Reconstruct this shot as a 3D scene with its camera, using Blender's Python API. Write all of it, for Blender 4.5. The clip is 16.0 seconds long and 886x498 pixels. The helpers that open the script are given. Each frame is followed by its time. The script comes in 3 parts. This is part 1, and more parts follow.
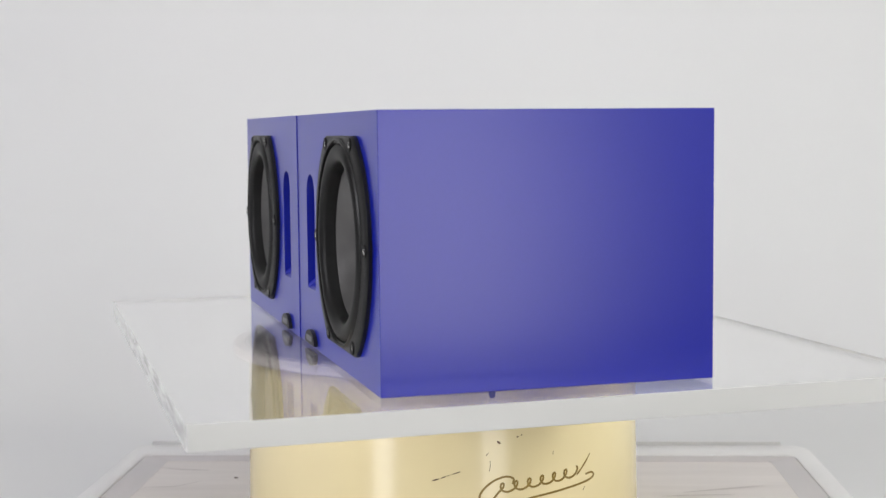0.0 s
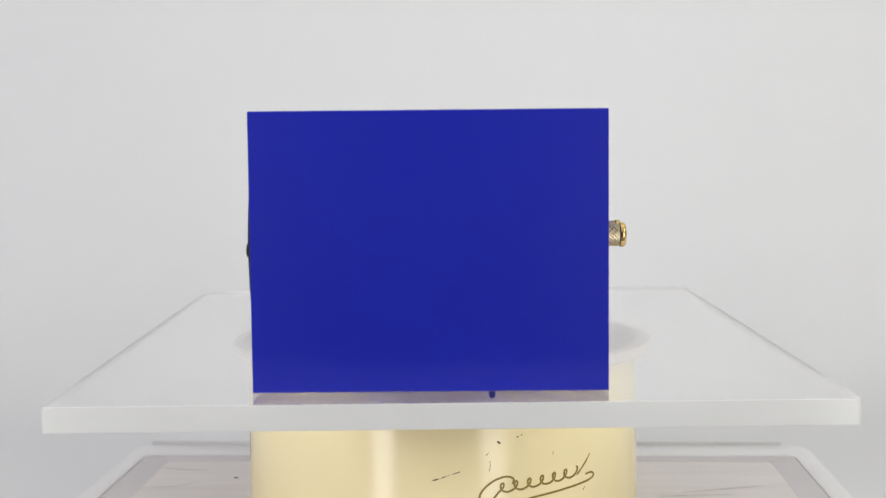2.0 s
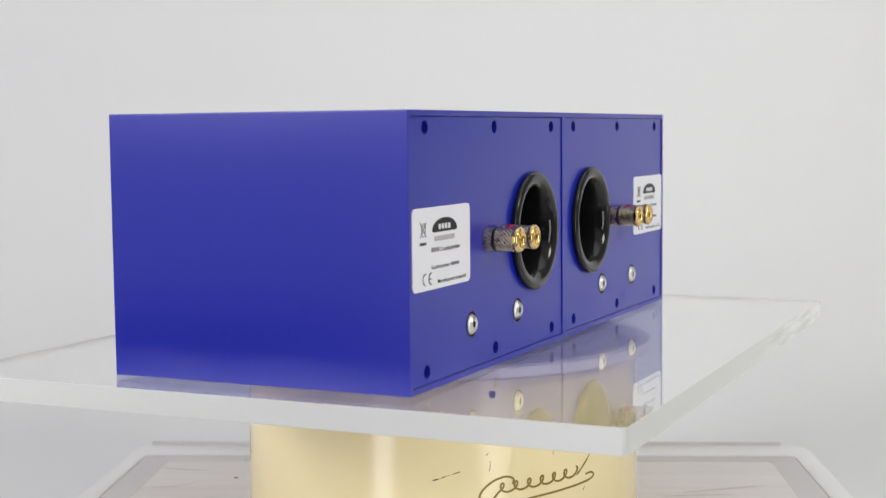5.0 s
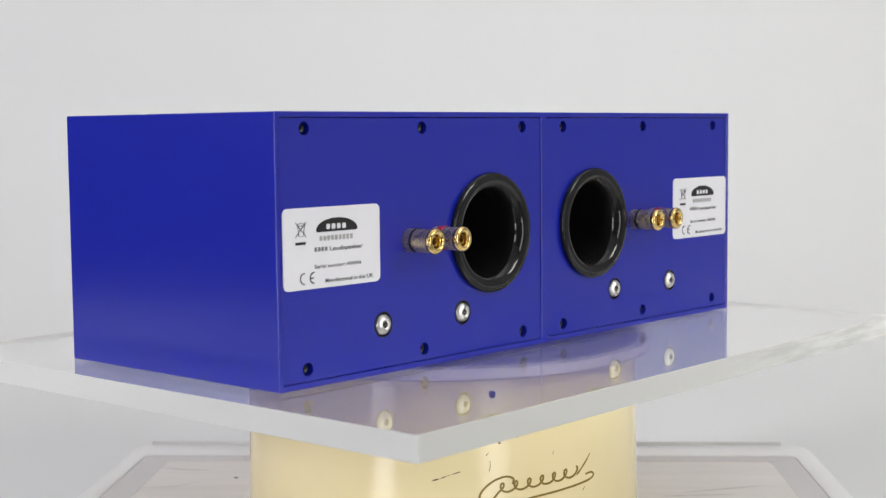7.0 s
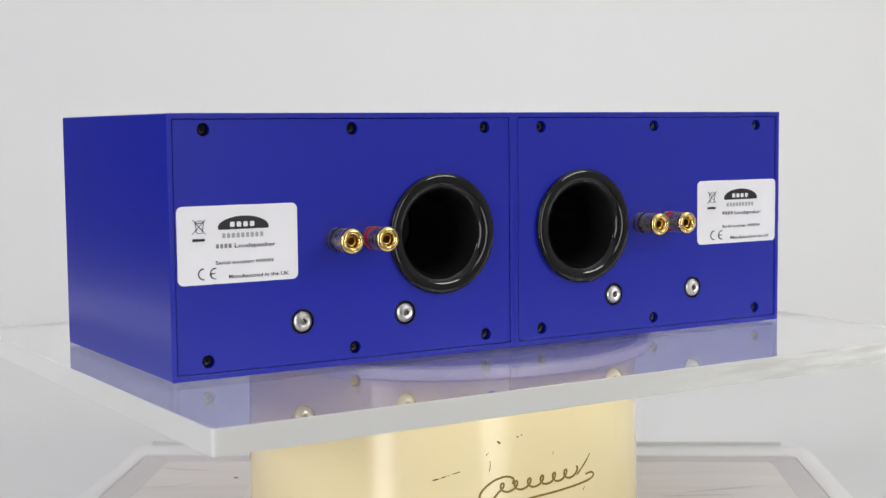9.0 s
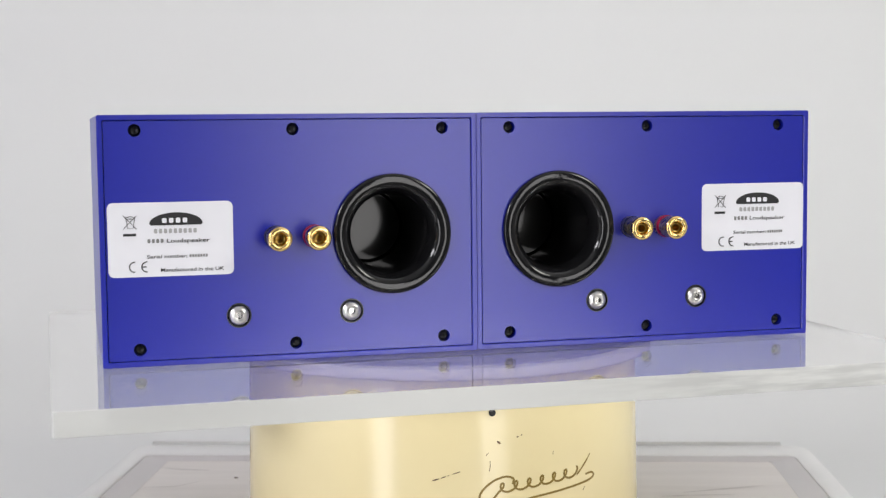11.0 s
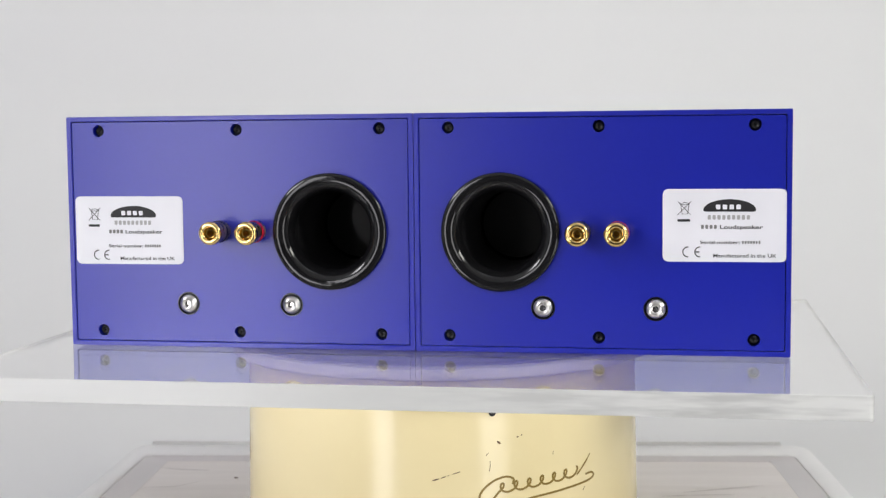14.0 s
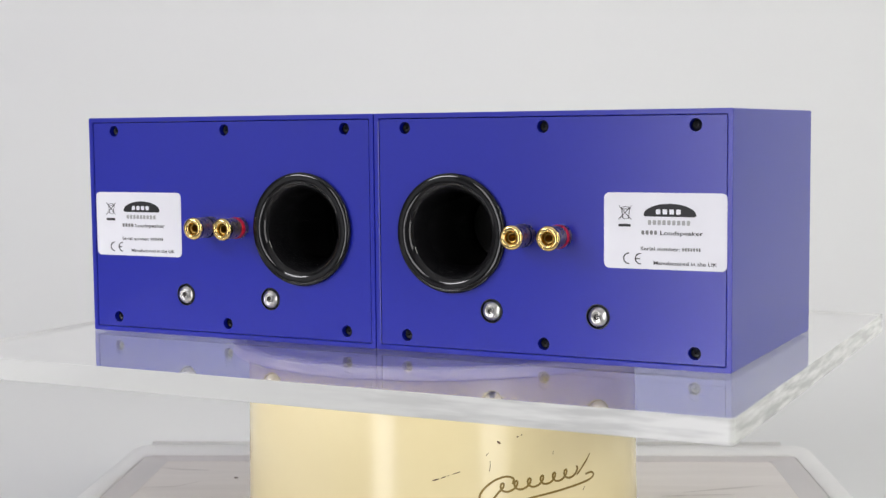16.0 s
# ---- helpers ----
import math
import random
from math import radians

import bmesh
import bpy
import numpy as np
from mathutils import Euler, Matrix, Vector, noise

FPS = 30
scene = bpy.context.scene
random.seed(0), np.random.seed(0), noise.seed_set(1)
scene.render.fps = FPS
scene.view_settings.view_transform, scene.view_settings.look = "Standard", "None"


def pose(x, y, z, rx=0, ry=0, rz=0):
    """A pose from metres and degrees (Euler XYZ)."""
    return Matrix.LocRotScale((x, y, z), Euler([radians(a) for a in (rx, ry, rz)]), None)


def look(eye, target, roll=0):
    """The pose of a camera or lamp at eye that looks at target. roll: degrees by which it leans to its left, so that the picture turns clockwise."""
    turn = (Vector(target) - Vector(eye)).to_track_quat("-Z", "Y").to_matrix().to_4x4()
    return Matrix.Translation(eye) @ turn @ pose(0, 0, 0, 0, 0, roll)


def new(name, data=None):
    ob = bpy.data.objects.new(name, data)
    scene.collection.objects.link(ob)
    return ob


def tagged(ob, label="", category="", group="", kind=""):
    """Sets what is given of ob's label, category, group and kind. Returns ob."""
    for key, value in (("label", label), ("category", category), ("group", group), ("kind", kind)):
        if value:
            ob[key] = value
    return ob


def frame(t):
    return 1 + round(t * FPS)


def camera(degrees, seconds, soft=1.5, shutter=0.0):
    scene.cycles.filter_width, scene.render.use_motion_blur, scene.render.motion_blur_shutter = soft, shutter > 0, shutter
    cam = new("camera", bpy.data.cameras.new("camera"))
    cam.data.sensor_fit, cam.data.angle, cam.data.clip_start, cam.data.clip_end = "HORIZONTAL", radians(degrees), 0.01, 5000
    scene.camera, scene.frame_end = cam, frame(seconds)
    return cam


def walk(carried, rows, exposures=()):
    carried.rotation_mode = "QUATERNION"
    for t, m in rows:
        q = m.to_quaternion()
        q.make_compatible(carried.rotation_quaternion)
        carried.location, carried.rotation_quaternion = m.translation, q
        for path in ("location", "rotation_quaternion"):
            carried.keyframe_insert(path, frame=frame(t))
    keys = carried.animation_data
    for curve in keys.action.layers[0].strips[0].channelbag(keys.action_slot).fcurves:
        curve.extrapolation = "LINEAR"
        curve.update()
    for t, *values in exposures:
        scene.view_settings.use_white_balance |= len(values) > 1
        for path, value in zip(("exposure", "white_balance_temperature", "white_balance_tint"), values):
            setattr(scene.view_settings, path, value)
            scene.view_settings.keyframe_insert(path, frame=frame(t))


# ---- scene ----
# ---------------- camera ----------------
SECONDS = 16.0
cam = camera(34.7, SECONDS, 1.3)
CAM_POSE = Matrix(((0.9999484, 0.0100623, -0.0014080, 0.0),
                   (-0.0022407, 0.0832214, -0.9965286, -0.84903),
                   (-0.0099102, 0.9964803, 0.0832396, 0.12041),
                   (0.0, 0.0, 0.0, 1.0)))
walk(cam, [(0.0, CAM_POSE), (SECONDS, CAM_POSE)])
cam.data.dof.use_dof, cam.data.dof.focus_distance, cam.data.dof.aperture_fstop = True, 0.775, 14.0

# ---------------- world and lights ----------------
world = bpy.data.worlds.new("world")
scene.world = world
world.use_nodes = True
world.node_tree.nodes["Background"].inputs["Color"].default_value = (0.8, 0.87, 1.0, 1)
world.node_tree.nodes["Background"].inputs["Strength"].default_value = 0.3
scene.view_settings.exposure = 0.0


def area_lamp(name, eye, target, wide, high, watts, colour):
    data = bpy.data.lights.new(name, "AREA")
    data.shape, data.size, data.size_y = "RECTANGLE", wide, high
    data.energy, data.color = watts, colour
    ob = new(name, data)
    ob.matrix_world = look(eye, target)
    return ob


# tall windows behind the camera and the ceiling's lamps
area_lamp("window_light_left", (-1.19, -1.85, 0.14), (0, 0, 0.06), 0.46, 1.80, 13.4, (0.98, 0.965, 1.0))
area_lamp("window_light_right", (1.03, -1.94, 0.14), (0, 0, 0.06), 0.54, 1.80, 12.8, (1.0, 0.98, 0.97))
# weak added fill from the west, no real window; lifts faces turned left
area_lamp("fill_light_west", (-2.3, -1.20, 0.25), (0, 0, 0.05), 1.0, 1.5, 2.5, (0.97, 0.96, 1.0))
area_lamp("ceiling_light_west", (-2.0, -1.10, 1.40), (-0.1, 0.0, 0), 0.9, 0.9, 38, (0.965, 0.955, 1.0))
area_lamp("ceiling_light_east", (1.75, -0.85, 1.42), (0.2, 0.2, 0), 0.9, 0.9, 28, (1.0, 0.995, 0.925))
# added fill, not a known lamp, that lightens the backdrop's right side
area_lamp("backdrop_fill_light", (0.6, 0.2, 1.42), (0.5, 0.4, 0), 1.4, 1.0, 3, (0.96, 0.98, 1.0))


# ---------------- materials ----------------
def material(name, colour, rough=0.5, metal=0.0, coat=0.0, spec=0.5):
    m = bpy.data.materials.new(name)
    m.use_nodes = True
    b = m.node_tree.nodes["Principled BSDF"]
    b.inputs["Base Color"].default_value = (*colour, 1)
    b.inputs["Roughness"].default_value = rough
    b.inputs["Metallic"].default_value = metal
    b.inputs["Coat Weight"].default_value = coat
    b.inputs["Specular IOR Level"].default_value = spec
    return m


def vary(m, low, high, scale, rough=None, stretch=(1, 1, 1), bump=0.0, bump_scale=400.0, detail=4.0, edges=(0.3, 0.7)):
    """Colour variation between two tones, roughness variation and fine relief, in metres of the thing's own space."""
    nt = m.node_tree
    b = nt.nodes["Principled BSDF"]
    co = nt.nodes.new("ShaderNodeTexCoord")
    mp = nt.nodes.new("ShaderNodeMapping")
    mp.inputs["Scale"].default_value = stretch
    nt.links.new(co.outputs["Object"], mp.inputs["Vector"])
    nz = nt.nodes.new("ShaderNodeTexNoise")
    nz.inputs["Scale"].default_value, nz.inputs["Detail"].default_value = scale, detail
    nt.links.new(mp.outputs[0], nz.inputs["Vector"])
    ramp = nt.nodes.new("ShaderNodeValToRGB")
    ramp.color_ramp.elements[0].position, ramp.color_ramp.elements[1].position = edges
    ramp.color_ramp.elements[0].color, ramp.color_ramp.elements[1].color = (*low, 1), (*high, 1)
    nt.links.new(nz.outputs["Fac"], ramp.inputs["Fac"])
    nt.links.new(ramp.outputs["Color"], b.inputs["Base Color"])
    if rough:
        rr = nt.nodes.new("ShaderNodeMapRange")
        rr.inputs["To Min"].default_value, rr.inputs["To Max"].default_value = rough
        nt.links.new(nz.outputs["Fac"], rr.inputs["Value"])
        nt.links.new(rr.outputs[0], b.inputs["Roughness"])
    if bump:
        n2 = nt.nodes.new("ShaderNodeTexNoise")
        n2.inputs["Scale"].default_value, n2.inputs["Detail"].default_value = bump_scale, 3
        nt.links.new(mp.outputs[0], n2.inputs["Vector"])
        bp = nt.nodes.new("ShaderNodeBump")
        bp.inputs["Strength"].default_value, bp.inputs["Distance"].default_value = bump, 0.001
        nt.links.new(n2.outputs["Fac"], bp.inputs["Height"])
        nt.links.new(bp.outputs[0], b.inputs["Normal"])
    return m


BLUE = material("blue_satin_paint", (0.005, 0.013, 0.34), 0.28, 0.0, 0.0, 0.76)


def paint_grain(m, low, high, coarse, fine):
    """Two grains of slight tone, mixed without steps."""
    nt = m.node_tree
    co = nt.nodes.new("ShaderNodeTexCoord")
    a, b = nt.nodes.new("ShaderNodeTexNoise"), nt.nodes.new("ShaderNodeTexNoise")
    a.inputs["Scale"].default_value, b.inputs["Scale"].default_value = coarse, fine
    mean = nt.nodes.new("ShaderNodeMath")
    mean.operation = "MULTIPLY_ADD"
    half = nt.nodes.new("ShaderNodeMath")
    half.operation = "MULTIPLY"
    half.inputs[1].default_value = mean.inputs[1].default_value = 0.5
    for n in (a, b):
        nt.links.new(co.outputs["Object"], n.inputs["Vector"])
    nt.links.new(b.outputs["Fac"], half.inputs[0])
    nt.links.new(a.outputs["Fac"], mean.inputs[0])
    nt.links.new(half.outputs[0], mean.inputs[2])
    mix = nt.nodes.new("ShaderNodeMixRGB")
    mix.inputs["Color1"].default_value, mix.inputs["Color2"].default_value = (*low, 1), (*high, 1)
    nt.links.new(mean.outputs[0], mix.inputs["Fac"])
    nt.links.new(mix.outputs["Color"], nt.nodes["Principled BSDF"].inputs["Base Color"])


paint_grain(BLUE, (0.0046, 0.0124, 0.330), (0.0064, 0.0158, 0.395), 14, 420)
BLUE.node_tree.nodes["Principled BSDF"].inputs["Specular Tint"].default_value = (0.95, 0.925, 0.97, 1)
BLACK_RUBBER = vary(material("black_rubber", (0.012, 0.012, 0.012), 0.45, 0.0, 0.0, 0.25), (0.009, 0.009, 0.009), (0.014, 0.014, 0.014), 60, (0.40, 0.52))
BLACK_PLASTIC = vary(material("black_plastic", (0.014, 0.014, 0.014), 0.4, 0.0, 0.0, 0.3), (0.012, 0.012, 0.012), (0.018, 0.018, 0.018), 90, (0.34, 0.48),
                     bump=0.1, bump_scale=1800)
BLACK_GLOSS = vary(material("black_gloss_plastic", (0.009, 0.009, 0.010), 0.07, 0.0, 0.0, 0.44), (0.008, 0.008, 0.009), (0.011, 0.011, 0.012), 70, (0.05, 0.10),
                   bump=0.10, bump_scale=190)
CONE = vary(material("dark_cone", (0.05, 0.05, 0.05), 0.3, 0.15, 0.0, 1.0), (0.080, 0.078, 0.076), (0.105, 0.102, 0.100), 80, (0.27, 0.34))
DARK = material("dark_inside", (0.006, 0.006, 0.006), 0.7)
GOLD = vary(material("polished_gold", (0.86, 0.60, 0.22), 0.12, 1.0), (0.82, 0.58, 0.20), (0.90, 0.68, 0.30), 200, (0.08, 0.15))
KNURL = vary(material("knurled_brass", (0.52, 0.47, 0.38), 0.3, 1.0), (0.52, 0.42, 0.26), (0.70, 0.59, 0.40), 300, (0.22, 0.34))
BRASS_DARK = material("brass_inside", (0.45, 0.27, 0.06), 0.3, 1.0)
STEEL = vary(material("stainless_steel", (0.70, 0.69, 0.67), 0.2, 1.0), (0.62, 0.61, 0.60), (0.78, 0.77, 0.76), 300, (0.14, 0.28))
STEEL_MATTE = vary(material("matte_stainless_steel", (0.74, 0.73, 0.71), 0.38, 1.0), (0.68, 0.67, 0.66), (0.82, 0.81, 0.80), 500, (0.26, 0.36))
SOCKET = material("steel_socket", (0.60, 0.59, 0.57), 0.2, 1.0)
INSERT = material("darkened_steel_insert", (0.10, 0.10, 0.105), 0.3, 1.0)
SCREW_BLACK = material("black_screw", (0.012, 0.012, 0.013), 0.35, 0.4)
MAGNET = material("dark_shiny_disc", (0.026, 0.026, 0.025), 0.10, 0.0, 0.0, 0.35)
RED = material("red_ring", (0.55, 0.015, 0.03), 0.3)
RING_BLACK = material("black_ring", (0.01, 0.01, 0.01), 0.35)
PAPER = vary(material("white_label", (0.84, 0.84, 0.86), 0.5), (0.84, 0.84, 0.89), (0.88, 0.88, 0.93), 40, (0.42, 0.55))
INK = material("black_ink", (0.012, 0.012, 0.014), 0.5)
INK_PALE = material("pale_grey_ink", (0.42, 0.42, 0.42), 0.5)
INK_GREY = material("grey_ink", (0.22, 0.22, 0.22), 0.5)
CREAM = vary(material("cream_enamel", (0.80, 0.66, 0.34), 0.16), (0.78, 0.67, 0.385), (0.82, 0.72, 0.435), 9, (0.12, 0.19), bump=0.05, bump_scale=120)
CHIP = vary(material("bare_chip", (0.09, 0.05, 0.03), 0.6), (0.04, 0.02, 0.015), (0.16, 0.08, 0.04), 600)
LOGO_GOLD = material("olive_gold_ink", (0.24, 0.16, 0.03), 0.4)
WHITE_DISC = vary(material("off_white_plastic", (0.75, 0.71, 0.64), 0.4), (0.60, 0.55, 0.515), (0.68, 0.62, 0.58), 30, (0.32, 0.45))
TRAY_RIM = vary(material("white_rim", (0.74, 0.73, 0.73), 0.3), (0.82, 0.81, 0.81), (0.87, 0.86, 0.86), 14, (0.25, 0.35))
TRAY_FLOOR = vary(material("pale_beige_panel", (0.66, 0.60, 0.56), 0.4), (0.74, 0.69, 0.665), (0.83, 0.78, 0.755), 7, (0.35, 0.5), (1, 9, 1))
TRAY_BORDER = vary(material("mauve_grey_border", (0.52, 0.49, 0.49), 0.4), (0.64, 0.61, 0.615), (0.70, 0.67, 0.675), 12, (0.35, 0.45))
def ringed(m, low, high, scale, stretch):
    """Tones that follow rings round the thing's upright axis."""
    nt = m.node_tree
    co = nt.nodes.new("ShaderNodeTexCoord")
    sep = nt.nodes.new("ShaderNodeSeparateXYZ")
    flat_co, far = nt.nodes.new("ShaderNodeCombineXYZ"), nt.nodes.new("ShaderNodeVectorMath")
    far.operation = "LENGTH"
    turn_co, spread = nt.nodes.new("ShaderNodeCombineXYZ"), nt.nodes.new("ShaderNodeMath")
    spread.operation, spread.inputs[1].default_value = "MULTIPLY", stretch
    nz, ramp = nt.nodes.new("ShaderNodeTexNoise"), nt.nodes.new("ShaderNodeValToRGB")
    nz.inputs["Scale"].default_value, nz.inputs["Detail"].default_value = scale, 4
    nt.links.new(co.outputs["Object"], sep.inputs[0])
    for k in ("X", "Y"):
        nt.links.new(sep.outputs[k], flat_co.inputs[k])
        nt.links.new(sep.outputs[k], turn_co.inputs[k])
    nt.links.new(flat_co.outputs[0], far.inputs[0])
    nt.links.new(far.outputs["Value"], spread.inputs[0])
    nt.links.new(spread.outputs[0], turn_co.inputs["Z"])
    nt.links.new(turn_co.outputs[0], nz.inputs["Vector"])
    ramp.color_ramp.elements[0].position, ramp.color_ramp.elements[1].position = 0.34, 0.62
    ramp.color_ramp.elements[0].color, ramp.color_ramp.elements[1].color = (*low, 1), (*high, 1)
    nt.links.new(nz.outputs["Fac"], ramp.inputs["Fac"])
    nt.links.new(ramp.outputs["Color"], nt.nodes["Principled BSDF"].inputs["Base Color"])
    return m


TRAY_STRIP = vary(material("grey_strip", (0.70, 0.70, 0.69), 0.35), (0.66, 0.66, 0.65), (0.73, 0.73, 0.72), 14, (0.3, 0.4))
SCUFF = vary(material("grey_scuff", (0.56, 0.51, 0.49), 0.5), (0.60, 0.55, 0.53), (0.73, 0.68, 0.66), 90)
MAT_GREY = ringed(material("grey_mat", (0.42, 0.39, 0.38), 0.55), (0.24, 0.225, 0.22), (0.42, 0.39, 0.37), 14, 30)
WALL = vary(material("white_wall", (0.78, 0.78, 0.77), 0.8), (0.77, 0.77, 0.76), (0.79, 0.79, 0.78), 3, bump=0.1, bump_scale=60)
SWEEP = vary(material("white_backdrop_paper", (0.80, 0.80, 0.80), 0.85), (0.795, 0.797, 0.80), (0.805, 0.805, 0.805), 1.2)
WALL_DARK = vary(material("grey_wall", (0.12, 0.12, 0.125), 0.8), (0.11, 0.11, 0.115), (0.13, 0.13, 0.135), 3, bump=0.1, bump_scale=60)
WALL_PALE = vary(material("pale_grey_wall", (0.60, 0.60, 0.605), 0.8), (0.59, 0.59, 0.595), (0.62, 0.62, 0.625), 3, bump=0.1, bump_scale=60)
LAMINATE = vary(material("white_gloss_laminate", (0.74, 0.74, 0.74), 0.08), (0.72, 0.72, 0.72), (0.76, 0.76, 0.755), 4, (0.06, 0.10))
FLOOR = vary(material("grey_floor", (0.42, 0.40, 0.38), 0.6), (0.22, 0.21, 0.20), (0.28, 0.27, 0.26), 5)


def acrylic(name, rough, clear=(1.0, 1.0), streak=0.0, fade=None):
    """Clear acrylic. clear: how much goes through, least and most; streak: relief of the streaks along an edge;
    fade: the stretch of x over which both set in."""
    m = material(name, (0.985, 0.99, 0.985) if clear[0] == 1.0 else (0.89, 0.90, 0.875), rough)
    nt = m.node_tree
    b = nt.nodes["Principled BSDF"]
    b.inputs["Transmission Weight"].default_value = clear[1]
    b.inputs["IOR"].default_value = 1.49
    if clear[0] < 1.0:
        co, mp = nt.nodes.new("ShaderNodeTexCoord"), nt.nodes.new("ShaderNodeMapping")
        mp.inputs["Scale"].default_value = (10, 10, 90)
        nz, patch = nt.nodes.new("ShaderNodeTexNoise"), nt.nodes.new("ShaderNodeMapRange")
        nz.inputs["Scale"].default_value, nz.inputs["Detail"].default_value = 3.0, 3
        patch.inputs["From Min"].default_value, patch.inputs["From Max"].default_value = 0.38, 0.62
        patch.inputs["To Min"].default_value, patch.inputs["To Max"].default_value = clear
        nt.links.new(co.outputs["Object"], mp.inputs["Vector"])
        nt.links.new(mp.outputs[0], nz.inputs["Vector"])
        nt.links.new(nz.outputs["Fac"], patch.inputs["Value"])
        nt.links.new(patch.outputs[0], b.inputs["Transmission Weight"])
        grow = None
        if fade:
            sep, grow, soft = nt.nodes.new("ShaderNodeSeparateXYZ"), nt.nodes.new("ShaderNodeMapRange"), nt.nodes.new("ShaderNodeMapRange")
            grow.interpolation_type = "SMOOTHSTEP"
            grow.inputs["From Min"].default_value, grow.inputs["From Max"].default_value = fade
            soft.inputs["To Min"].default_value = (clear[0] + clear[1]) / 2
            nt.links.new(co.outputs["Object"], sep.inputs[0])
            nt.links.new(sep.outputs["X"], grow.inputs["Value"])
            nt.links.new(grow.outputs[0], soft.inputs["Value"])
            nt.links.new(patch.outputs[0], soft.inputs["To Max"])
            nt.links.new(soft.outputs[0], b.inputs["Transmission Weight"])
        if streak:
            bp = nt.nodes.new("ShaderNodeBump")
            bp.inputs["Strength"].default_value, bp.inputs["Distance"].default_value = streak, 0.002
            nt.links.new(nz.outputs["Fac"], bp.inputs["Height"])
            if grow:
                rise = nt.nodes.new("ShaderNodeMath")
                rise.operation, rise.inputs[1].default_value = "MULTIPLY", streak
                nt.links.new(grow.outputs[0], rise.inputs[0])
                nt.links.new(rise.outputs[0], bp.inputs["Strength"])
            nt.links.new(bp.outputs[0], b.inputs["Normal"])
    return m


ACRYLIC = acrylic("clear_acrylic", 0.0)
# pale, patchy edge colour stands in for light refracted from the far edges
ACRYLIC_EDGE = acrylic("flamed_acrylic_edge", 0.3, (0.22, 0.24))
ACRYLIC_STREAKED = acrylic("streaked_acrylic_edge", 0.16, (0.10, 0.40), 0.16)
ACRYLIC_WAVY = acrylic("wavy_acrylic_edge", 0.24, (0.12, 0.34), 0.10, (-0.03, 0.16))


# ---------------- mesh helpers ----------------
def part(name, bm, mat, parent=None, label="", smooth=None):
    """Links a bmesh as one mesh object under a thing or a part. smooth: the angle under which edges are shaded round."""
    bmesh.ops.recalc_face_normals(bm, faces=bm.faces)
    me = bpy.data.meshes.new(name)
    if smooth:
        for f in bm.faces:
            f.smooth = len(f.verts) == 4
        lim = radians(smooth)
        for e in bm.edges:
            e.smooth = len(e.link_faces) == 2 and e.calc_face_angle(0) < lim
    bm.to_mesh(me)
    bm.free()
    for m in (mat if isinstance(mat, (list, tuple)) else [mat]):
        me.materials.append(m)
    ob = new(name, me)
    if parent:
        ob.parent = parent
    if label:
        tagged(ob, label)
    return ob


def share(ob, m):
    """Another part on the same mesh, under the same parent."""
    o = ob.copy()
    scene.collection.objects.link(o)
    o.matrix_basis = m
    return o


def loop(bm, pts):
    return [bm.verts.new(p) for p in pts]


def bridge(bm, a, b, mi=0):
    n = len(a)
    for i in range(n):
        f = bm.faces.new((a[i], a[(i + 1) % n], b[(i + 1) % n], b[i]))
        f.material_index = mi


def rounded(x0, x1, z0, z1, r, seg=5):
    """The outline of a rounded rectangle."""
    out = []
    for cx, cz, a0 in ((x1 - r, z1 - r, 0), (x0 + r, z1 - r, 90), (x0 + r, z0 + r, 180), (x1 - r, z0 + r, 270)):
        for i in range(seg + 1):
            a = radians(a0 + 90 * i / seg)
            out.append((cx + r * math.cos(a), cz + r * math.sin(a)))
    return out


def circle(cx, cz, r, n=32):
    return [(cx + r * math.cos(2 * math.pi * i / n), cz + r * math.sin(2 * math.pi * i / n)) for i in range(n)]


def fill(bm, loops):
    """Fills the outline loops[0] with the holes loops[1:]."""
    edges = []
    for vs in loops:
        for i in range(len(vs)):
            a, b = vs[i], vs[(i + 1) % len(vs)]
            edges.append(bm.edges.get((a, b)) or bm.edges.new((a, b)))
    bmesh.ops.triangle_fill(bm, use_beauty=True, edges=edges)


def sheet(outline, holes, y0, y1):
    """A flat board across y with holes through it."""
    bm = bmesh.new()
    front = [loop(bm, [(x, y0, z) for x, z in o]) for o in (outline, *holes)]
    back = [loop(bm, [(x, y1, z) for x, z in o]) for o in (outline, *holes)]
    fill(bm, front)
    fill(bm, back)
    for a, b in zip(front, back):
        bridge(bm, a, b)
    return bm


def turned(profile, n=48, close_start=False, close_end=False):
    """A body turned round the y axis, from (radius, y) points."""
    bm = bmesh.new()
    rings = [loop(bm, [(r * math.cos(2 * math.pi * i / n), y, r * math.sin(2 * math.pi * i / n)) for i in range(n)]) for r, y in profile]
    for a, b in zip(rings, rings[1:]):
        bridge(bm, a, b)
    if close_start:
        bm.faces.new(rings[0])
    if close_end:
        bm.faces.new(rings[-1])
    return bm


def upright(profile, n=64, caps=True):
    """A body turned round the z axis, from (radius, z) points."""
    bm = bmesh.new()
    rings = [loop(bm, [(r * math.cos(2 * math.pi * i / n), r * math.sin(2 * math.pi * i / n), z) for i in range(n)]) for r, z in profile]
    for a, b in zip(rings, rings[1:]):
        bridge(bm, a, b)
    if caps:
        bm.faces.new(rings[0])
        bm.faces.new(rings[-1])
    return bm


def flat(outline, y0, y1):
    """A thin raised shape across y."""
    bm = bmesh.new()
    a, b = loop(bm, [(x, y0, z) for x, z in outline]), loop(bm, [(x, y1, z) for x, z in outline])
    bm.faces.new(a), bm.faces.new(b)
    bridge(bm, a, b)
    return bm


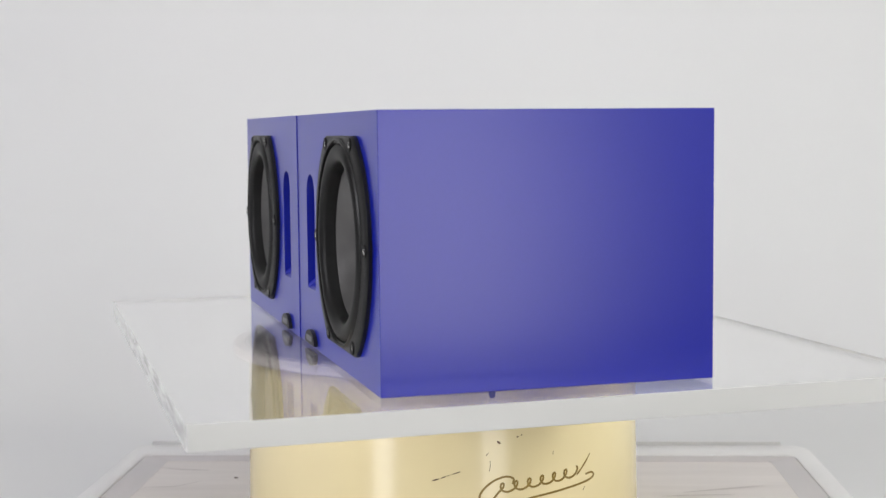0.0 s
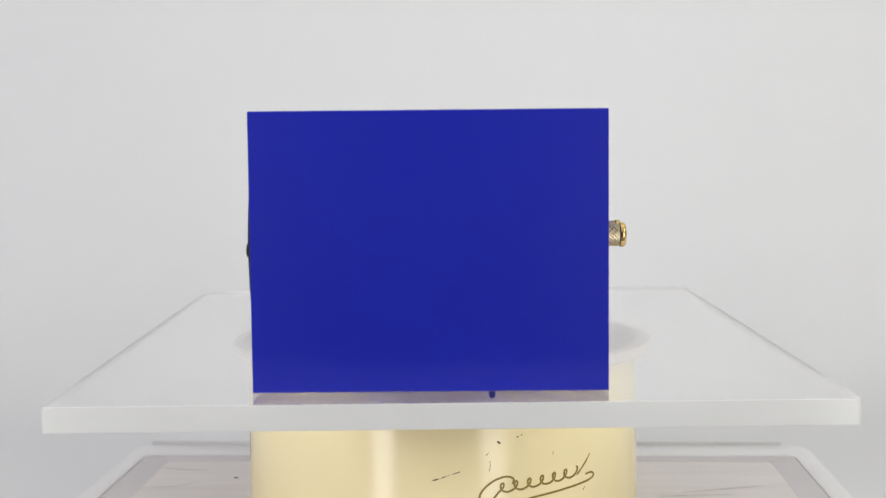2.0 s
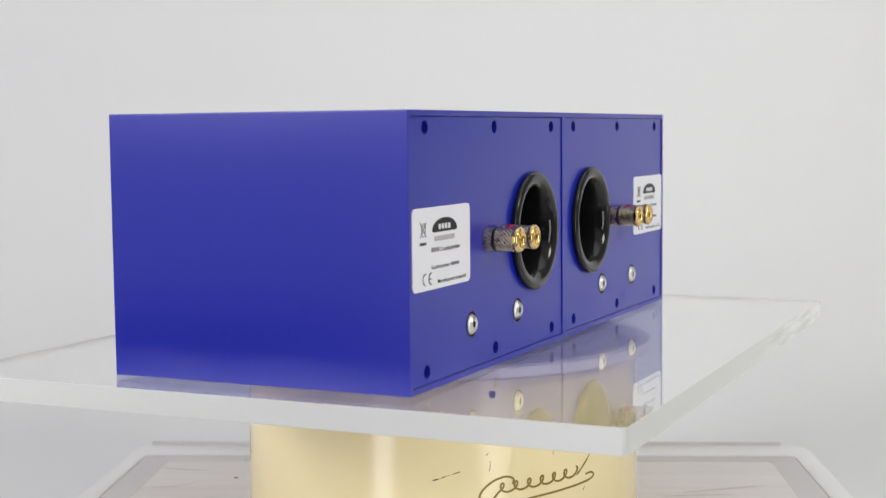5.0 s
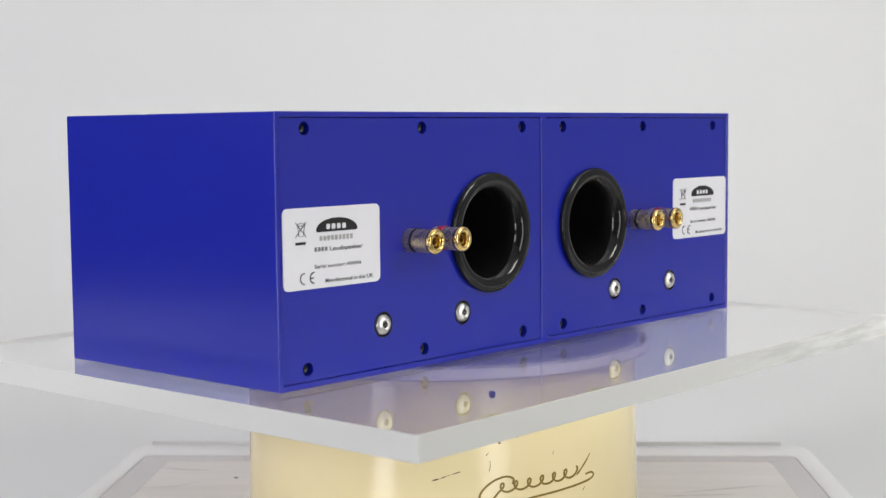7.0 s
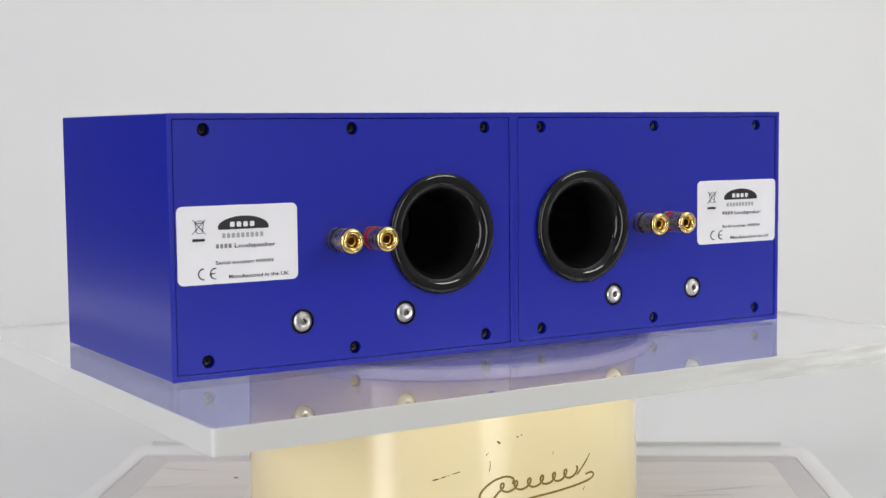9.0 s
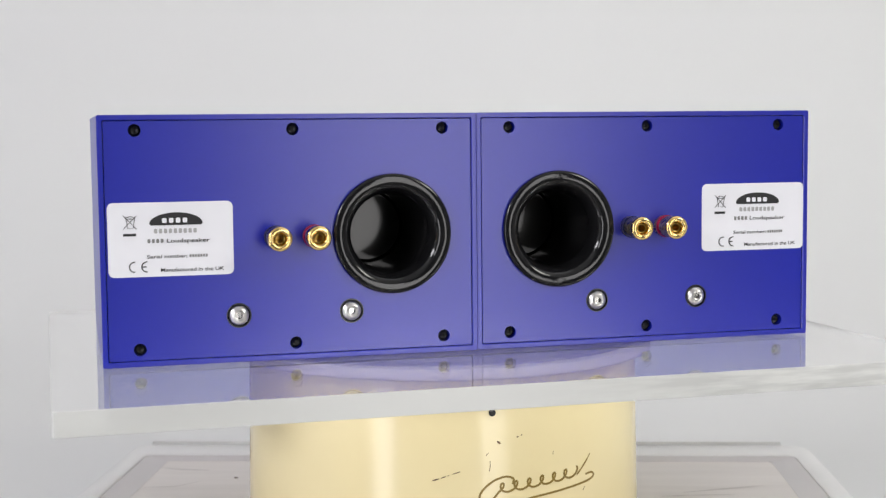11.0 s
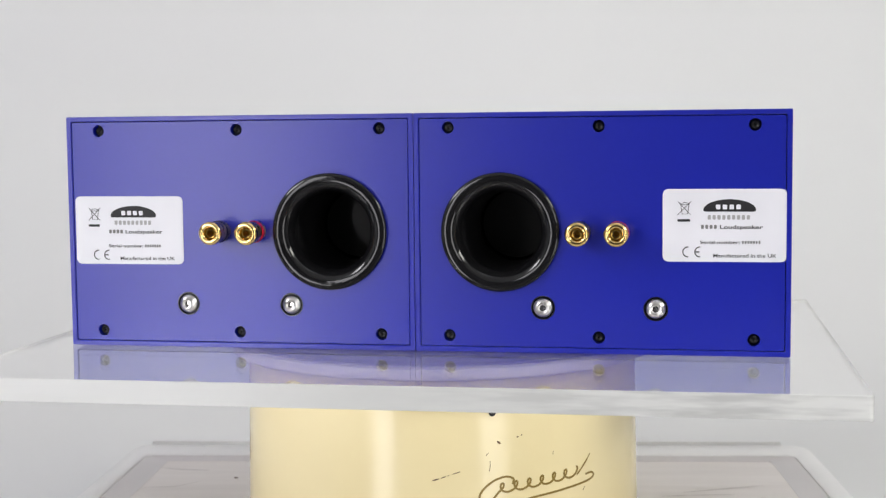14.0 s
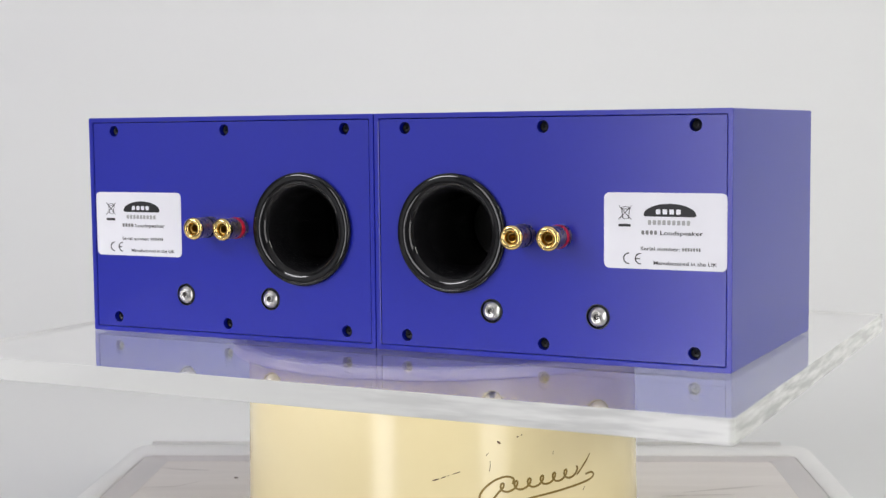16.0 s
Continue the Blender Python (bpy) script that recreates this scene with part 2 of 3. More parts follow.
def band(points, wide, y0, y1):
    """A raised stroke of even width along (x, z) points, across y."""
    left, right = [], []
    for i, (x, z) in enumerate(points):
        ax, az = points[max(i - 1, 0)]
        bx, bz = points[min(i + 1, len(points) - 1)]
        d = math.hypot(bx - ax, bz - az)
        nx, nz = -(bz - az) / d * wide / 2, (bx - ax) / d * wide / 2
        left.append((x + nx, z + nz)), right.append((x - nx, z - nz))
    bm = bmesh.new()
    fa, fb = loop(bm, [(x, y0, z) for x, z in left]), loop(bm, [(x, y0, z) for x, z in right])
    ba, bb = loop(bm, [(x, y1, z) for x, z in left]), loop(bm, [(x, y1, z) for x, z in right])
    for i in range(len(points) - 1):
        for p, q in ((fa, fb), (fb, bb), (bb, ba), (ba, fa)):
            bm.faces.new((p[i], p[i + 1], q[i + 1], q[i]))
    bm.faces.new((fa[0], fb[0], bb[0], ba[0])), bm.faces.new((fa[-1], fb[-1], bb[-1], ba[-1]))
    return bm


def lettering(text, x, z, high, wide, mat, parent, y=-0.0006):
    """Raised writing on a face that looks along -y, fitted to a width, its lower left corner at x, z."""
    cu = bpy.data.curves.new("lettering", "FONT")
    cu.body, cu.size, cu.extrude, cu.offset = text, 1.0, 0.0, 0.012
    tmp = new("lettering", cu)
    bpy.context.view_layer.update()
    me = bpy.data.meshes.new_from_object(tmp.evaluated_get(bpy.context.evaluated_depsgraph_get()))
    bpy.data.objects.remove(tmp)
    xs, ys = [v.co.x for v in me.vertices], [v.co.y for v in me.vertices]
    sx = wide / (max(xs) - min(xs))
    x0 = min(xs)
    for v in me.vertices:
        v.co = (x + (v.co.x - x0) * sx, y, z + v.co.y * high / 0.72)
    me.materials.clear()
    me.materials.append(mat)
    ob = new("lettering", me)
    ob.parent = parent
    return ob


# ---------------- the room ----------------
def slab(name, x0, x1, y0, y1, z0, z1, mat, kind_label, category):
    bm = bmesh.new()
    bmesh.ops.create_cube(bm, size=1)
    for v in bm.verts:
        v.co = ((x0 + x1) / 2 + v.co.x * (x1 - x0), (y0 + y1) / 2 + v.co.y * (y1 - y0), (z0 + z1) / 2 + v.co.z * (z1 - z0))
    return tagged(part(name, bm, mat), kind_label, category, kind="structure")


# unseen shell added round the set; wall greys steer what the paint reflects
slab("floor", -2.6, 2.6, -2.8, 2.6, -1.13, -1.03, FLOOR, "plain grey floor of the room", "floor")
slab("ceiling", -2.6, 2.6, -2.8, 2.6, 1.47, 1.57, WALL, "plain white ceiling of the room", "ceiling")
slab("wall_north", -2.6, 2.6, 2.6, 2.7, -1.03, 1.47, WALL, "plain white wall behind the backdrop", "wall")
slab("wall_south", -2.6, 2.6, -2.9, -2.8, -1.03, 1.47, WALL_DARK, "added unseen dark grey wall behind the camera", "wall")
slab("wall_west", -2.7, -2.6, -2.8, 2.6, -1.03, 1.47, WALL_DARK, "added unseen dark grey side wall", "wall")
slab("wall_east", 2.6, 2.7, -2.8, 2.6, -1.03, 1.47, WALL_PALE, "added unseen pale grey side wall", "wall")

Z_TABLE = -0.135


def backdrop():
    """A seamless paper sweep: flat under the set, then curving up."""
    prof = [(-0.235, Z_TABLE)]
    r, y_bend = 0.55, 0.55
    for i in range(25):
        a = radians(90 * i / 24)
        prof.append((y_bend + r * math.sin(a), Z_TABLE + r * (1 - math.cos(a))))
    prof.append((y_bend + r, 1.35))
    bm = bmesh.new()
    top = [[bm.verts.new((x, y, z)) for y, z in prof] for x in (-1.0, 1.5)]
    low = [[bm.verts.new((x, y + (0.004 if z > 0 else 0), z - 0.004)) for y, z in prof] for x in (-1.0, 1.5)]
    for i in range(len(prof) - 1):
        bm.faces.new((top[0][i], top[1][i], top[1][i + 1], top[0][i + 1]))
        bm.faces.new((low[0][i], low[1][i], low[1][i + 1], low[0][i + 1]))
    return tagged(part("backdrop", bm, SWEEP, smooth=40), "seamless off-white curved paper backdrop", "backdrop", kind="structure")


backdrop()


# unseen support; gloss and short front edge shape the drum's reflections
def table():
    ob = new("table")
    bm = bmesh.new()
    bmesh.ops.create_cube(bm, size=1, matrix=Matrix.Translation((0.25, 0.43, Z_TABLE - 0.024)) @ Matrix.Diagonal((2.54, 1.34, 0.04, 1)))
    bmesh.ops.bevel(bm, geom=bm.edges[:], offset=0.004, segments=2, affect="EDGES")
    part("tabletop", bm, LAMINATE, ob, "glossy white laminate top")
    for x in (-0.94, 1.44):
        for y in (-0.17, 1.02):
            bm = bmesh.new()
            h = Z_TABLE - 0.044 + 1.03
            bmesh.ops.create_cube(bm, size=1, matrix=Matrix.Translation((x, y, -1.03 + h / 2)) @ Matrix.Diagonal((0.06, 0.06, h, 1)))
            part("leg", bm, WALL_DARK, ob)
    return tagged(ob, "unseen glossy white table with grey legs added under the paper backdrop", "table")


table()


# ---------------- the stand ----------------
Z_BASE = -0.110


SCUFFS = ((((0.143, 0.062), (0.170, 0.071), (0.197, 0.080)), 0.0035), (((0.128, 0.052), (0.150, 0.055), (0.175, 0.057)), 0.003),
          (((-0.212, 0.071), (-0.192, 0.073), (-0.178, 0.088)), 0.0025), (((-0.217, 0.127), (-0.198, 0.121), (-0.179, 0.119)), 0.004))


def display_base():
    """The low slab with a white rim, a sloping border and a pale panel."""
    ob = new("display_tray")
    ob.matrix_world = pose(0.009, -0.004, 0, 0, 0, -3.0)
    hx, hy = 0.2475, 0.186

    def outline(ix, iy, z, r):
        return [(x, y, z) for x, y in rounded(-hx + ix, hx - ix, -hy + iy, hy - iy, r, 6)]
    bm = bmesh.new()
    rings = [loop(bm, outline(*a)) for a in ((0.002, 0.002, Z_TABLE + 0.001, 0.012), (0.0, 0.0, Z_TABLE + 0.004, 0.014), (0.0, 0.0, Z_BASE - 0.006, 0.014), (0.001, 0.001, Z_BASE - 0.002, 0.013),
                                             (0.004, 0.005, Z_BASE, 0.012), (0.0140, 0.0300, Z_BASE, 0.008), (0.0160, 0.0330, Z_BASE - 0.001, 0.007), (0.0160, 0.0330, Z_BASE - 0.012, 0.007))]
    for a, b in zip(rings, rings[1:]):
        bridge(bm, a, b)
    bm.faces.new(rings[0])
    part("rim", bm, TRAY_RIM, ob, "glossy white rim", smooth=50)
    bm = bmesh.new()
    rings = [loop(bm, outline(*a)) for a in ((0.0163, 0.0333, Z_BASE - 0.0014, 0.006), (0.0330, 0.0385, Z_BASE - 0.0040, 0.004), (0.0330, 0.0385, Z_BASE - 0.0110, 0.004), (0.0163, 0.0333, Z_BASE - 0.0110, 0.006))]
    for a, b in zip(rings, rings[1:] + rings[:1]):
        bridge(bm, a, b)
    part("border", bm, TRAY_BORDER, ob, "mauve grey sloping border")
    bm = bmesh.new()
    a, b = loop(bm, outline(0.0315, 0.0370, Z_BASE - 0.0042, 0.004)), loop(bm, outline(0.0315, 0.0370, Z_BASE - 0.0105, 0.004))
    bm.faces.new(a), bm.faces.new(b)
    bridge(bm, a, b)
    part("panel", bm, TRAY_FLOOR, ob, "pale beige streaked panel")
    # thin raised strip, greyer than the rim, along its back edge
    bm = bmesh.new()
    rings = [loop(bm, [(x, y, z) for x, y in rounded(-hx + 0.012, hx - 0.020, hy - 0.0012, hy + w, 0.0005, 2)]) for w, z in ((0.0012, Z_BASE - 0.0060), (0.0012, Z_BASE + 0.0012), (0.0006, Z_BASE + 0.0017))]
    for a, b in zip(rings, rings[1:]):
        bridge(bm, a, b)
    bm.faces.new(rings[0]), bm.faces.new(rings[-1])
    part("lip", bm, TRAY_STRIP, ob, "thin grey strip along the back")
    # faint scuffs on the panel
    for pts, wide in SCUFFS:
        bm = bmesh.new()
        rows = [[bm.verts.new((x, y + e * wide * (0.25 if k in (0, len(pts) - 1) else 0.5), Z_BASE - 0.0040)) for e in (-1, 1)] for k, (x, y) in enumerate(pts)]
        for p, q in zip(rows, rows[1:]):
            bm.faces.new((p[0], q[0], q[1], p[1]))
        part("scuff", bm, SCUFF, ob, "faint grey scuff")
    bm = turned([(0.0016, 0.0), (0.0012, 0.0003), (0.0004, 0.0005)], 7, True, True)
    sp = part("stain", bm, CHIP, ob, "small dark speck")
    sp.matrix_basis = pose(-0.1556, 0.0979, Z_BASE - 0.0042, 90, 0, 40)
    return tagged(ob, "low white-rimmed slab with pale beige streaked panel", "tray")


display_base()


def drum_radius(z):
    return 0.1155 + 0.018 * (-0.025 - z)


def on_drum(deg, z, out=0.0):
    r, a = drum_radius(z) + out, radians(deg)
    return (r * math.sin(a), -r * math.cos(a), z)


def drum_stroke(points, wide, thick=0.0002):
    """A raised stroke along (degrees, z) points on the drum's side."""
    bm = bmesh.new()
    flat_pts = [(radians(a) * drum_radius(z), z) for a, z in points]
    rows = []
    for i, (x, z) in enumerate(flat_pts):
        ax, az = flat_pts[max(i - 1, 0)]
        bx, bz = flat_pts[min(i + 1, len(flat_pts) - 1)]
        d = math.hypot(bx - ax, bz - az)
        w = wide[i] if isinstance(wide, (list, tuple)) else wide
        nx, nz = -(bz - az) / d * w / 2, (bx - ax) / d * w / 2
        row = []
        for s, o in ((1, 0.00005), (1, thick), (-1, thick), (-1, 0.00005)):
            zz = z + s * nz
            row.append(bm.verts.new(on_drum(math.degrees((x + s * nx) / drum_radius(z)), zz, o)))
        rows.append(row)
    for p, q in zip(rows, rows[1:]):
        for k in range(4):
            bm.faces.new((p[k], p[(k + 1) % 4], q[(k + 1) % 4], q[k]))
    bm.faces.new(rows[0]), bm.faces.new(rows[-1])
    return bm


def smooth_path(pts, n=8):
    """Catmull-Rom points through pts."""
    out = []
    for i in range(len(pts) - 1):
        p0, p1, p2, p3 = pts[max(i - 1, 0)], pts[i], pts[i + 1], pts[min(i + 2, len(pts) - 1)]
        for k in range(n):
            t = k / n
            out.append(tuple(0.5 * (2 * b + (c - a) * t + (2 * a - 5 * b + 4 * c - d) * t * t + (3 * b - a - 3 * c + d) * t ** 3)
                             for a, b, c, d in zip(p0, p1, p2, p3)))
    out.append(pts[-1])
    return out


def motor_drum():
    ob = new("motor_drum")
    zb, zt = Z_BASE - 0.0042, -0.0192
    prof = [(drum_radius(zb) - 0.001, zb), (drum_radius(zb), zb + 0.001), (drum_radius(zt - 0.0015), zt - 0.0015), (drum_radius(zt) - 0.0015, zt), (0.02, zt)]
    part("body", upright(prof, 128), CREAM, ob, "cream enamelled drum", smooth=30)
    # the maker's slanting mark as a plain wave over an underline
    base = lambda a: -0.0715 + (a - 12) * 0.00016
    # low loops that lean forward
    wave = []
    for i in range(1, 76):
        a = 13.6 + 24.8 * i / 75
        ph = 2 * math.pi * 6.5 * i / 75
        wave.append((a + 1.25 * math.sin(ph), base(a) + 0.0026 - 0.0025 * math.cos(ph) + 0.0006 * math.sin(ph)))
    part("mark", drum_stroke(smooth_path([(18.4, -0.0668), (18.6, -0.0638), (16.4, -0.0624), (13.0, -0.0645), (10.2, -0.0690), (9.4, -0.0735), (11.0, -0.0758), (13.0, -0.0740)]) + smooth_path([(13.0, -0.0740), *wave], 2)[1:], 0.00112), LOGO_GOLD, ob, "olive gold looped mark")
    part("mark", drum_stroke(smooth_path([(38.6, -0.0668), (41.5, -0.0617), (43.8, -0.0566)]), [0.0009] * 12 + [0.0006] * 5), LOGO_GOLD, ob, "olive gold stroke")
    part("mark", drum_stroke(smooth_path([(19, -0.0768), (24.5, -0.0750), (34, -0.0732), (42.8, -0.0712), (45.2, -0.0690), (44.2, -0.0671), (42.0, -0.0676)]), 0.0011), LOGO_GOLD, ob, "olive gold hooked underline")
    for pts, w in (([(14.2, -0.0432), (14.7, -0.0438), (15.2, -0.0446)], [0.0004, 0.0013, 0.0005]),
                   ([(19.7, -0.0418), (20.3, -0.0414)], 0.0005), ([(20.9, -0.0409), (21.3, -0.0406)], 0.0006),
                   ([(-2.9, -0.0631), (-2.0, -0.0626), (-1.1, -0.0620)], [0.0003, 0.0008, 0.0003]), ([(-0.6, -0.0617), (0.6, -0.0609)], 0.0004),
                   ([(1.1, -0.0606), (1.5, -0.0603)], 0.0004), ([(2.4, -0.0597), (4.4, -0.0585)], 0.0004),
                   ([(11.2, -0.0505), (11.9, -0.0492)], 0.0003), ([(12.0, -0.0590), (12.4, -0.0560), (12.3, -0.0535)], 0.0002),
                   ([(30.5, -0.0535), (30.6, -0.0515)], 0.00025), ([(40.8, -0.0760), (41.6, -0.0742)], 0.0003),
                   ([(-80.0, -0.0645), (-76.5, -0.0650), (-75.5, -0.0685), (-78.5, -0.0715), (-81, -0.0720)], 0.0006),
                   ([(-79.5, -0.0560), (-78.0, -0.0590), (-79.0, -0.0620)], 0.0005)):
        part("paint_chip", drum_stroke(pts, w), CHIP, ob)
    # screw near the top
    bm = turned([(0.0002, -0.0012), (0.0012, -0.0012), (0.0019, -0.0006), (0.0020, 0.002)], 16, True, True)
    s = part("screw", bm, SCREW_BLACK, ob, "small dark screw", smooth=40)
    s.matrix_basis = Matrix.Translation(on_drum(13.0, -0.0278)) @ pose(0, 0, 0, 0, 0, 13)
    return tagged(ob, "round cream enamelled metal drum with chips and gold mark", "turntable base")


motor_drum()


def platter():
    """The round off-white disc that turns on the drum and carries the acrylic sheet."""
    ob = new("platter")
    prof = [(0.0200, -0.0190), (0.1225, -0.0190), (0.1240, -0.0184), (0.1246, -0.0174), (0.1246, -0.0140), (0.1241, -0.0129), (0.1230, -0.0124), (0.1180, -0.0124), (0.1174, -0.0130), (0.0200, -0.0130)]
    part("disc", upright(prof, 128), WHITE_DISC, ob, "off-white disc with rounded rim", smooth=40)
    part("mat", upright([(0.0200, -0.0130), (0.1170, -0.0130), (0.1170, -0.0121), (0.1164, -0.0119), (0.0200, -0.0119)], 96), MAT_GREY, ob, "grey mat with fine ring marks")
    return tagged(ob, "round off-white turntable platter with grey mat", "platter")


PLATTER = platter()


def acrylic_sheet():
    bm = bmesh.new()
    x0, x1, y0, y1, c = -0.2286, 0.2284, -0.1860, 0.1790, 0.00025
    rings = []
    for ins, z in ((c, 0.0), (0.0, -c), (0.0, -0.0118 + c), (c, -0.0118)):
        rings.append(loop(bm, [(x, y, z) for x, y in rounded(x0 + ins, x1 - ins, y0 + ins, y1 - ins, 0.0022, 3)]))
    for i, (a, b) in enumerate(zip(rings, rings[1:])):
        bridge(bm, a, b, 1)
    for f in bm.faces:
        if max(v.co.x for v in f.verts) > x1 - 0.001 or min(v.co.y for v in f.verts) > y1 - 0.001:
            f.material_index = 2
        elif max(v.co.y for v in f.verts) < y0 + 0.001:
            f.material_index = 3
    bm.faces.new(rings[0]), bm.faces.new(rings[-1])
    ob = part("acrylic_sheet", bm, (ACRYLIC, ACRYLIC_EDGE, ACRYLIC_STREAKED, ACRYLIC_WAVY))
    ob.visible_shadow = False
    return tagged(ob, "thick clear acrylic sheet lying on the platter", "acrylic sheet")


SHEET = acrylic_sheet()

# ---------------- the loudspeakers ----------------
BW, BD, BH = 0.2005, 0.1648, 0.130
HW = BW / 2


def loudspeaker(s):
    """A loudspeaker with its back along -y and its base at z 0. s: 1 with the bass port towards +x, -1 mirrored."""
    ob = new("loudspeaker")
    drv_x, slot_x, port_x = -0.026 * s, 0.063 * s, 0.0530 * s

    # cabinet: front with openings, sides, back lip and rebate
    bm = bmesh.new()
    def ring(y, ins, r):
        return loop(bm, [(x, y, z) for x, z in rounded(-HW + ins, HW - ins, ins, BH - ins, r, 3)])
    rings = [ring(BD, 0.0003, 0.0006), ring(BD - 0.0001, 0.0001, 0.0007), ring(BD - 0.0003, 0.0, 0.0008), ring(0.00022, 0.0, 0.0008), ring(0.00008, 0.00008, 0.0007),
             ring(0.0, 0.00022, 0.0006), ring(0.0, 0.0024, 0.0010), ring(0.0004, 0.0028, 0.0010), ring(0.014, 0.0028, 0.0010)]
    for a, b in zip(rings, rings[1:]):
        bridge(bm, a, b)
    hole = circle(drv_x, 0.0653, 0.050, 48)
    def slot(grow):
        """Round above, nearly square below, with a sloping sill."""
        w, z0, z1 = 0.0105 + grow * 0.4, 0.0375 - grow * 2.0, 0.0960 + grow * 0.4
        out = [(slot_x + w * math.cos(radians(a)), z1 - w + w * math.sin(radians(a))) for a in range(0, 181, 10)]
        c = 0.0016
        return out + [(slot_x - w, z0 + c), (slot_x - w + c, z0), (slot_x + w - c, z0), (slot_x + w, z0 + c)]
    h0 = loop(bm, [(x, BD, z) for x, z in hole])
    s0 = loop(bm, [(x, BD, z) for x, z in slot(0.0025)])
    fill(bm, [rings[0], h0, s0])
    h1 = loop(bm, [(x, BD - 0.014, z) for x, z in hole])
    bridge(bm, h0, h1)
    s1 = loop(bm, [(x, BD - 0.0055, z) for x, z in slot(0.0)])
    s2 = loop(bm, [(x, BD - 0.011, z) for x, z in slot(0.0)])
    bridge(bm, s0, s1)
    bridge(bm, s1, s2)
    part("cabinet", bm, BLUE, ob, "satin blue painted cabinet", smooth=25)
    # tweeter behind the slot
    part("tweeter", flat(rounded(slot_x - 0.014, slot_x + 0.014, 0.034, 0.0995, 0.012, 6), BD - 0.011, BD - 0.016), DARK, ob, "black ribbon tweeter in the slot")

    # back panel with its holes
    screws = [(x, z) for x in (-0.0813, 0.0, 0.0813) for z in (0.0088, 0.1220)]
    bolts = [(-0.0300, 0.0246), (0.0302, 0.0246)]
    holes = [circle(x, z, 0.0033, 24) for x, z in screws] + [circle(x, z, 0.0066, 28) for x, z in bolts] + [circle(port_x, 0.0655, 0.0245, 48)]
    holes += [circle(x, 0.0655, 0.0035, 16) for x in (-0.0102, 0.0102)]
    bm = sheet(rounded(-HW + 0.0032, HW - 0.0032, 0.0032, BH - 0.0032, 0.001, 3), holes, 0.0007, 0.0130)
    part("back_panel", bm, BLUE, ob, "satin blue back panel")
    part("panel_backing", flat(rounded(-HW + 0.0030, HW - 0.0030, 0.0030, BH - 0.0030, 0.001, 2), 0.1200, 0.1215), DARK, ob, "dark wadding inside")

    # black panel screws, sunk
    first = None
    for x, z in screws:
        if first is None:
            bm = turned([(0.0004, 0.0044), (0.0008, 0.0036), (0.0018, 0.0031), (0.0026, 0.0036), (0.0029, 0.0058), (0.0033, 0.0062)], 20, True, True)
            first = part("panel_screw", bm, SCREW_BLACK, ob, "sunken black screw", smooth=30)
            first.matrix_basis = pose(x, 0, z)
        else:
            share(first, pose(x, 0, z))
    # steel bolts in dark counterbores
    first = None
    for x, z in bolts:
        if first is None:
            hexa = [(0.0019 * math.cos(radians(60 * i + 20)), 0.0019 * math.sin(radians(60 * i + 20))) for i in range(6)]
            bm = bmesh.new()
            n = 36
            rings = [loop(bm, [(r * math.cos(2 * math.pi * i / n), y, r * math.sin(2 * math.pi * i / n)) for i in range(n)])
                     for r, y in ((0.0053, 0.0030), (0.0053, 0.0010), (0.0050, 0.0002), (0.0043, -0.0004), (0.0036, -0.0010), (0.0030, -0.0013), (0.0026, -0.0012), (0.0024, -0.0009))]
            for a, b in zip(rings, rings[1:]):
                bridge(bm, a, b)
            hx = loop(bm, [(px, -0.0006, pz) for px, pz in hexa])
            fill(bm, [rings[-1], hx])
            hb = loop(bm, [(px * 0.94, 0.0013, pz * 0.94) for px, pz in hexa])
            bridge(bm, hx, hb, 1)
            bm.faces.new(hb).material_index = 1
            first = part("bolt", bm, [STEEL_MATTE, SOCKET], ob, "stainless button-head bolt", smooth=35)
            first.matrix_basis = pose(x, 0, z)
            w = part("washer", turned([(0.0030, 0.0034), (0.0063, 0.0034), (0.0065, 0.0036), (0.0065, 0.0060)], 28, True, True), SCREW_BLACK, ob, "dark recess")
            w.matrix_basis = pose(x, 0, z)
            sl = part("sleeve", turned([(0.0060, 0.0034), (0.0060, 0.0008), (0.0061, 0.0005), (0.0064, 0.0005), (0.0065, 0.0008), (0.0065, 0.0034)], 36), INSERT, ob, "thin steel sleeve round the bolt", smooth=30)
            sl.matrix_basis = pose(x, 0, z)
        else:
            share(first, pose(x, 0, z)), share(w, pose(x, 0, z)), share(sl, pose(x, 0, z))

    # bass port with flared lip
    prof = [(0.0318, 0.0006), (0.0323, -0.0002), (0.0323, -0.0013), (0.0320, -0.0020), (0.0315, -0.0024), (0.0306, -0.0027), (0.0292, -0.0029), (0.0278, -0.0028), (0.0264, -0.0024),
            (0.0252, -0.0016), (0.0241, -0.0005), (0.0232, 0.0010), (0.0224, 0.0031), (0.0217, 0.0062), (0.0212, 0.0100), (0.0208, 0.0160), (0.0206, 0.1000)]
    p = part("bass_port", turned(prof, 72, False, True), BLACK_GLOSS, ob, "glossy black flared port tube", smooth=40)
    p.matrix_basis = pose(port_x, 0, 0.0655)
    part("magnet", turned([(0.0204, 0.0700), (0.0204, 0.0690), (0.0196, 0.0680)], 48, True, True), MAGNET, p, "dark shiny disc inside the port", smooth=40)

    # gold binding posts
    def knurl(r, y0, y1, n=36, rows=9):
        """A sleeve with crossed grooves."""
        bm = bmesh.new()
        rings = []
        for k in range(rows + 1):
            y = y0 + (y1 - y0) * k / rows
            rings.append(loop(bm, [((r + (0.00022 if (i + k) % 2 else 0.0)) * math.cos(2 * math.pi * i / n), y, (r + (0.00022 if (i + k) % 2 else 0.0)) * math.sin(2 * math.pi * i / n)) for i in range(n)]))
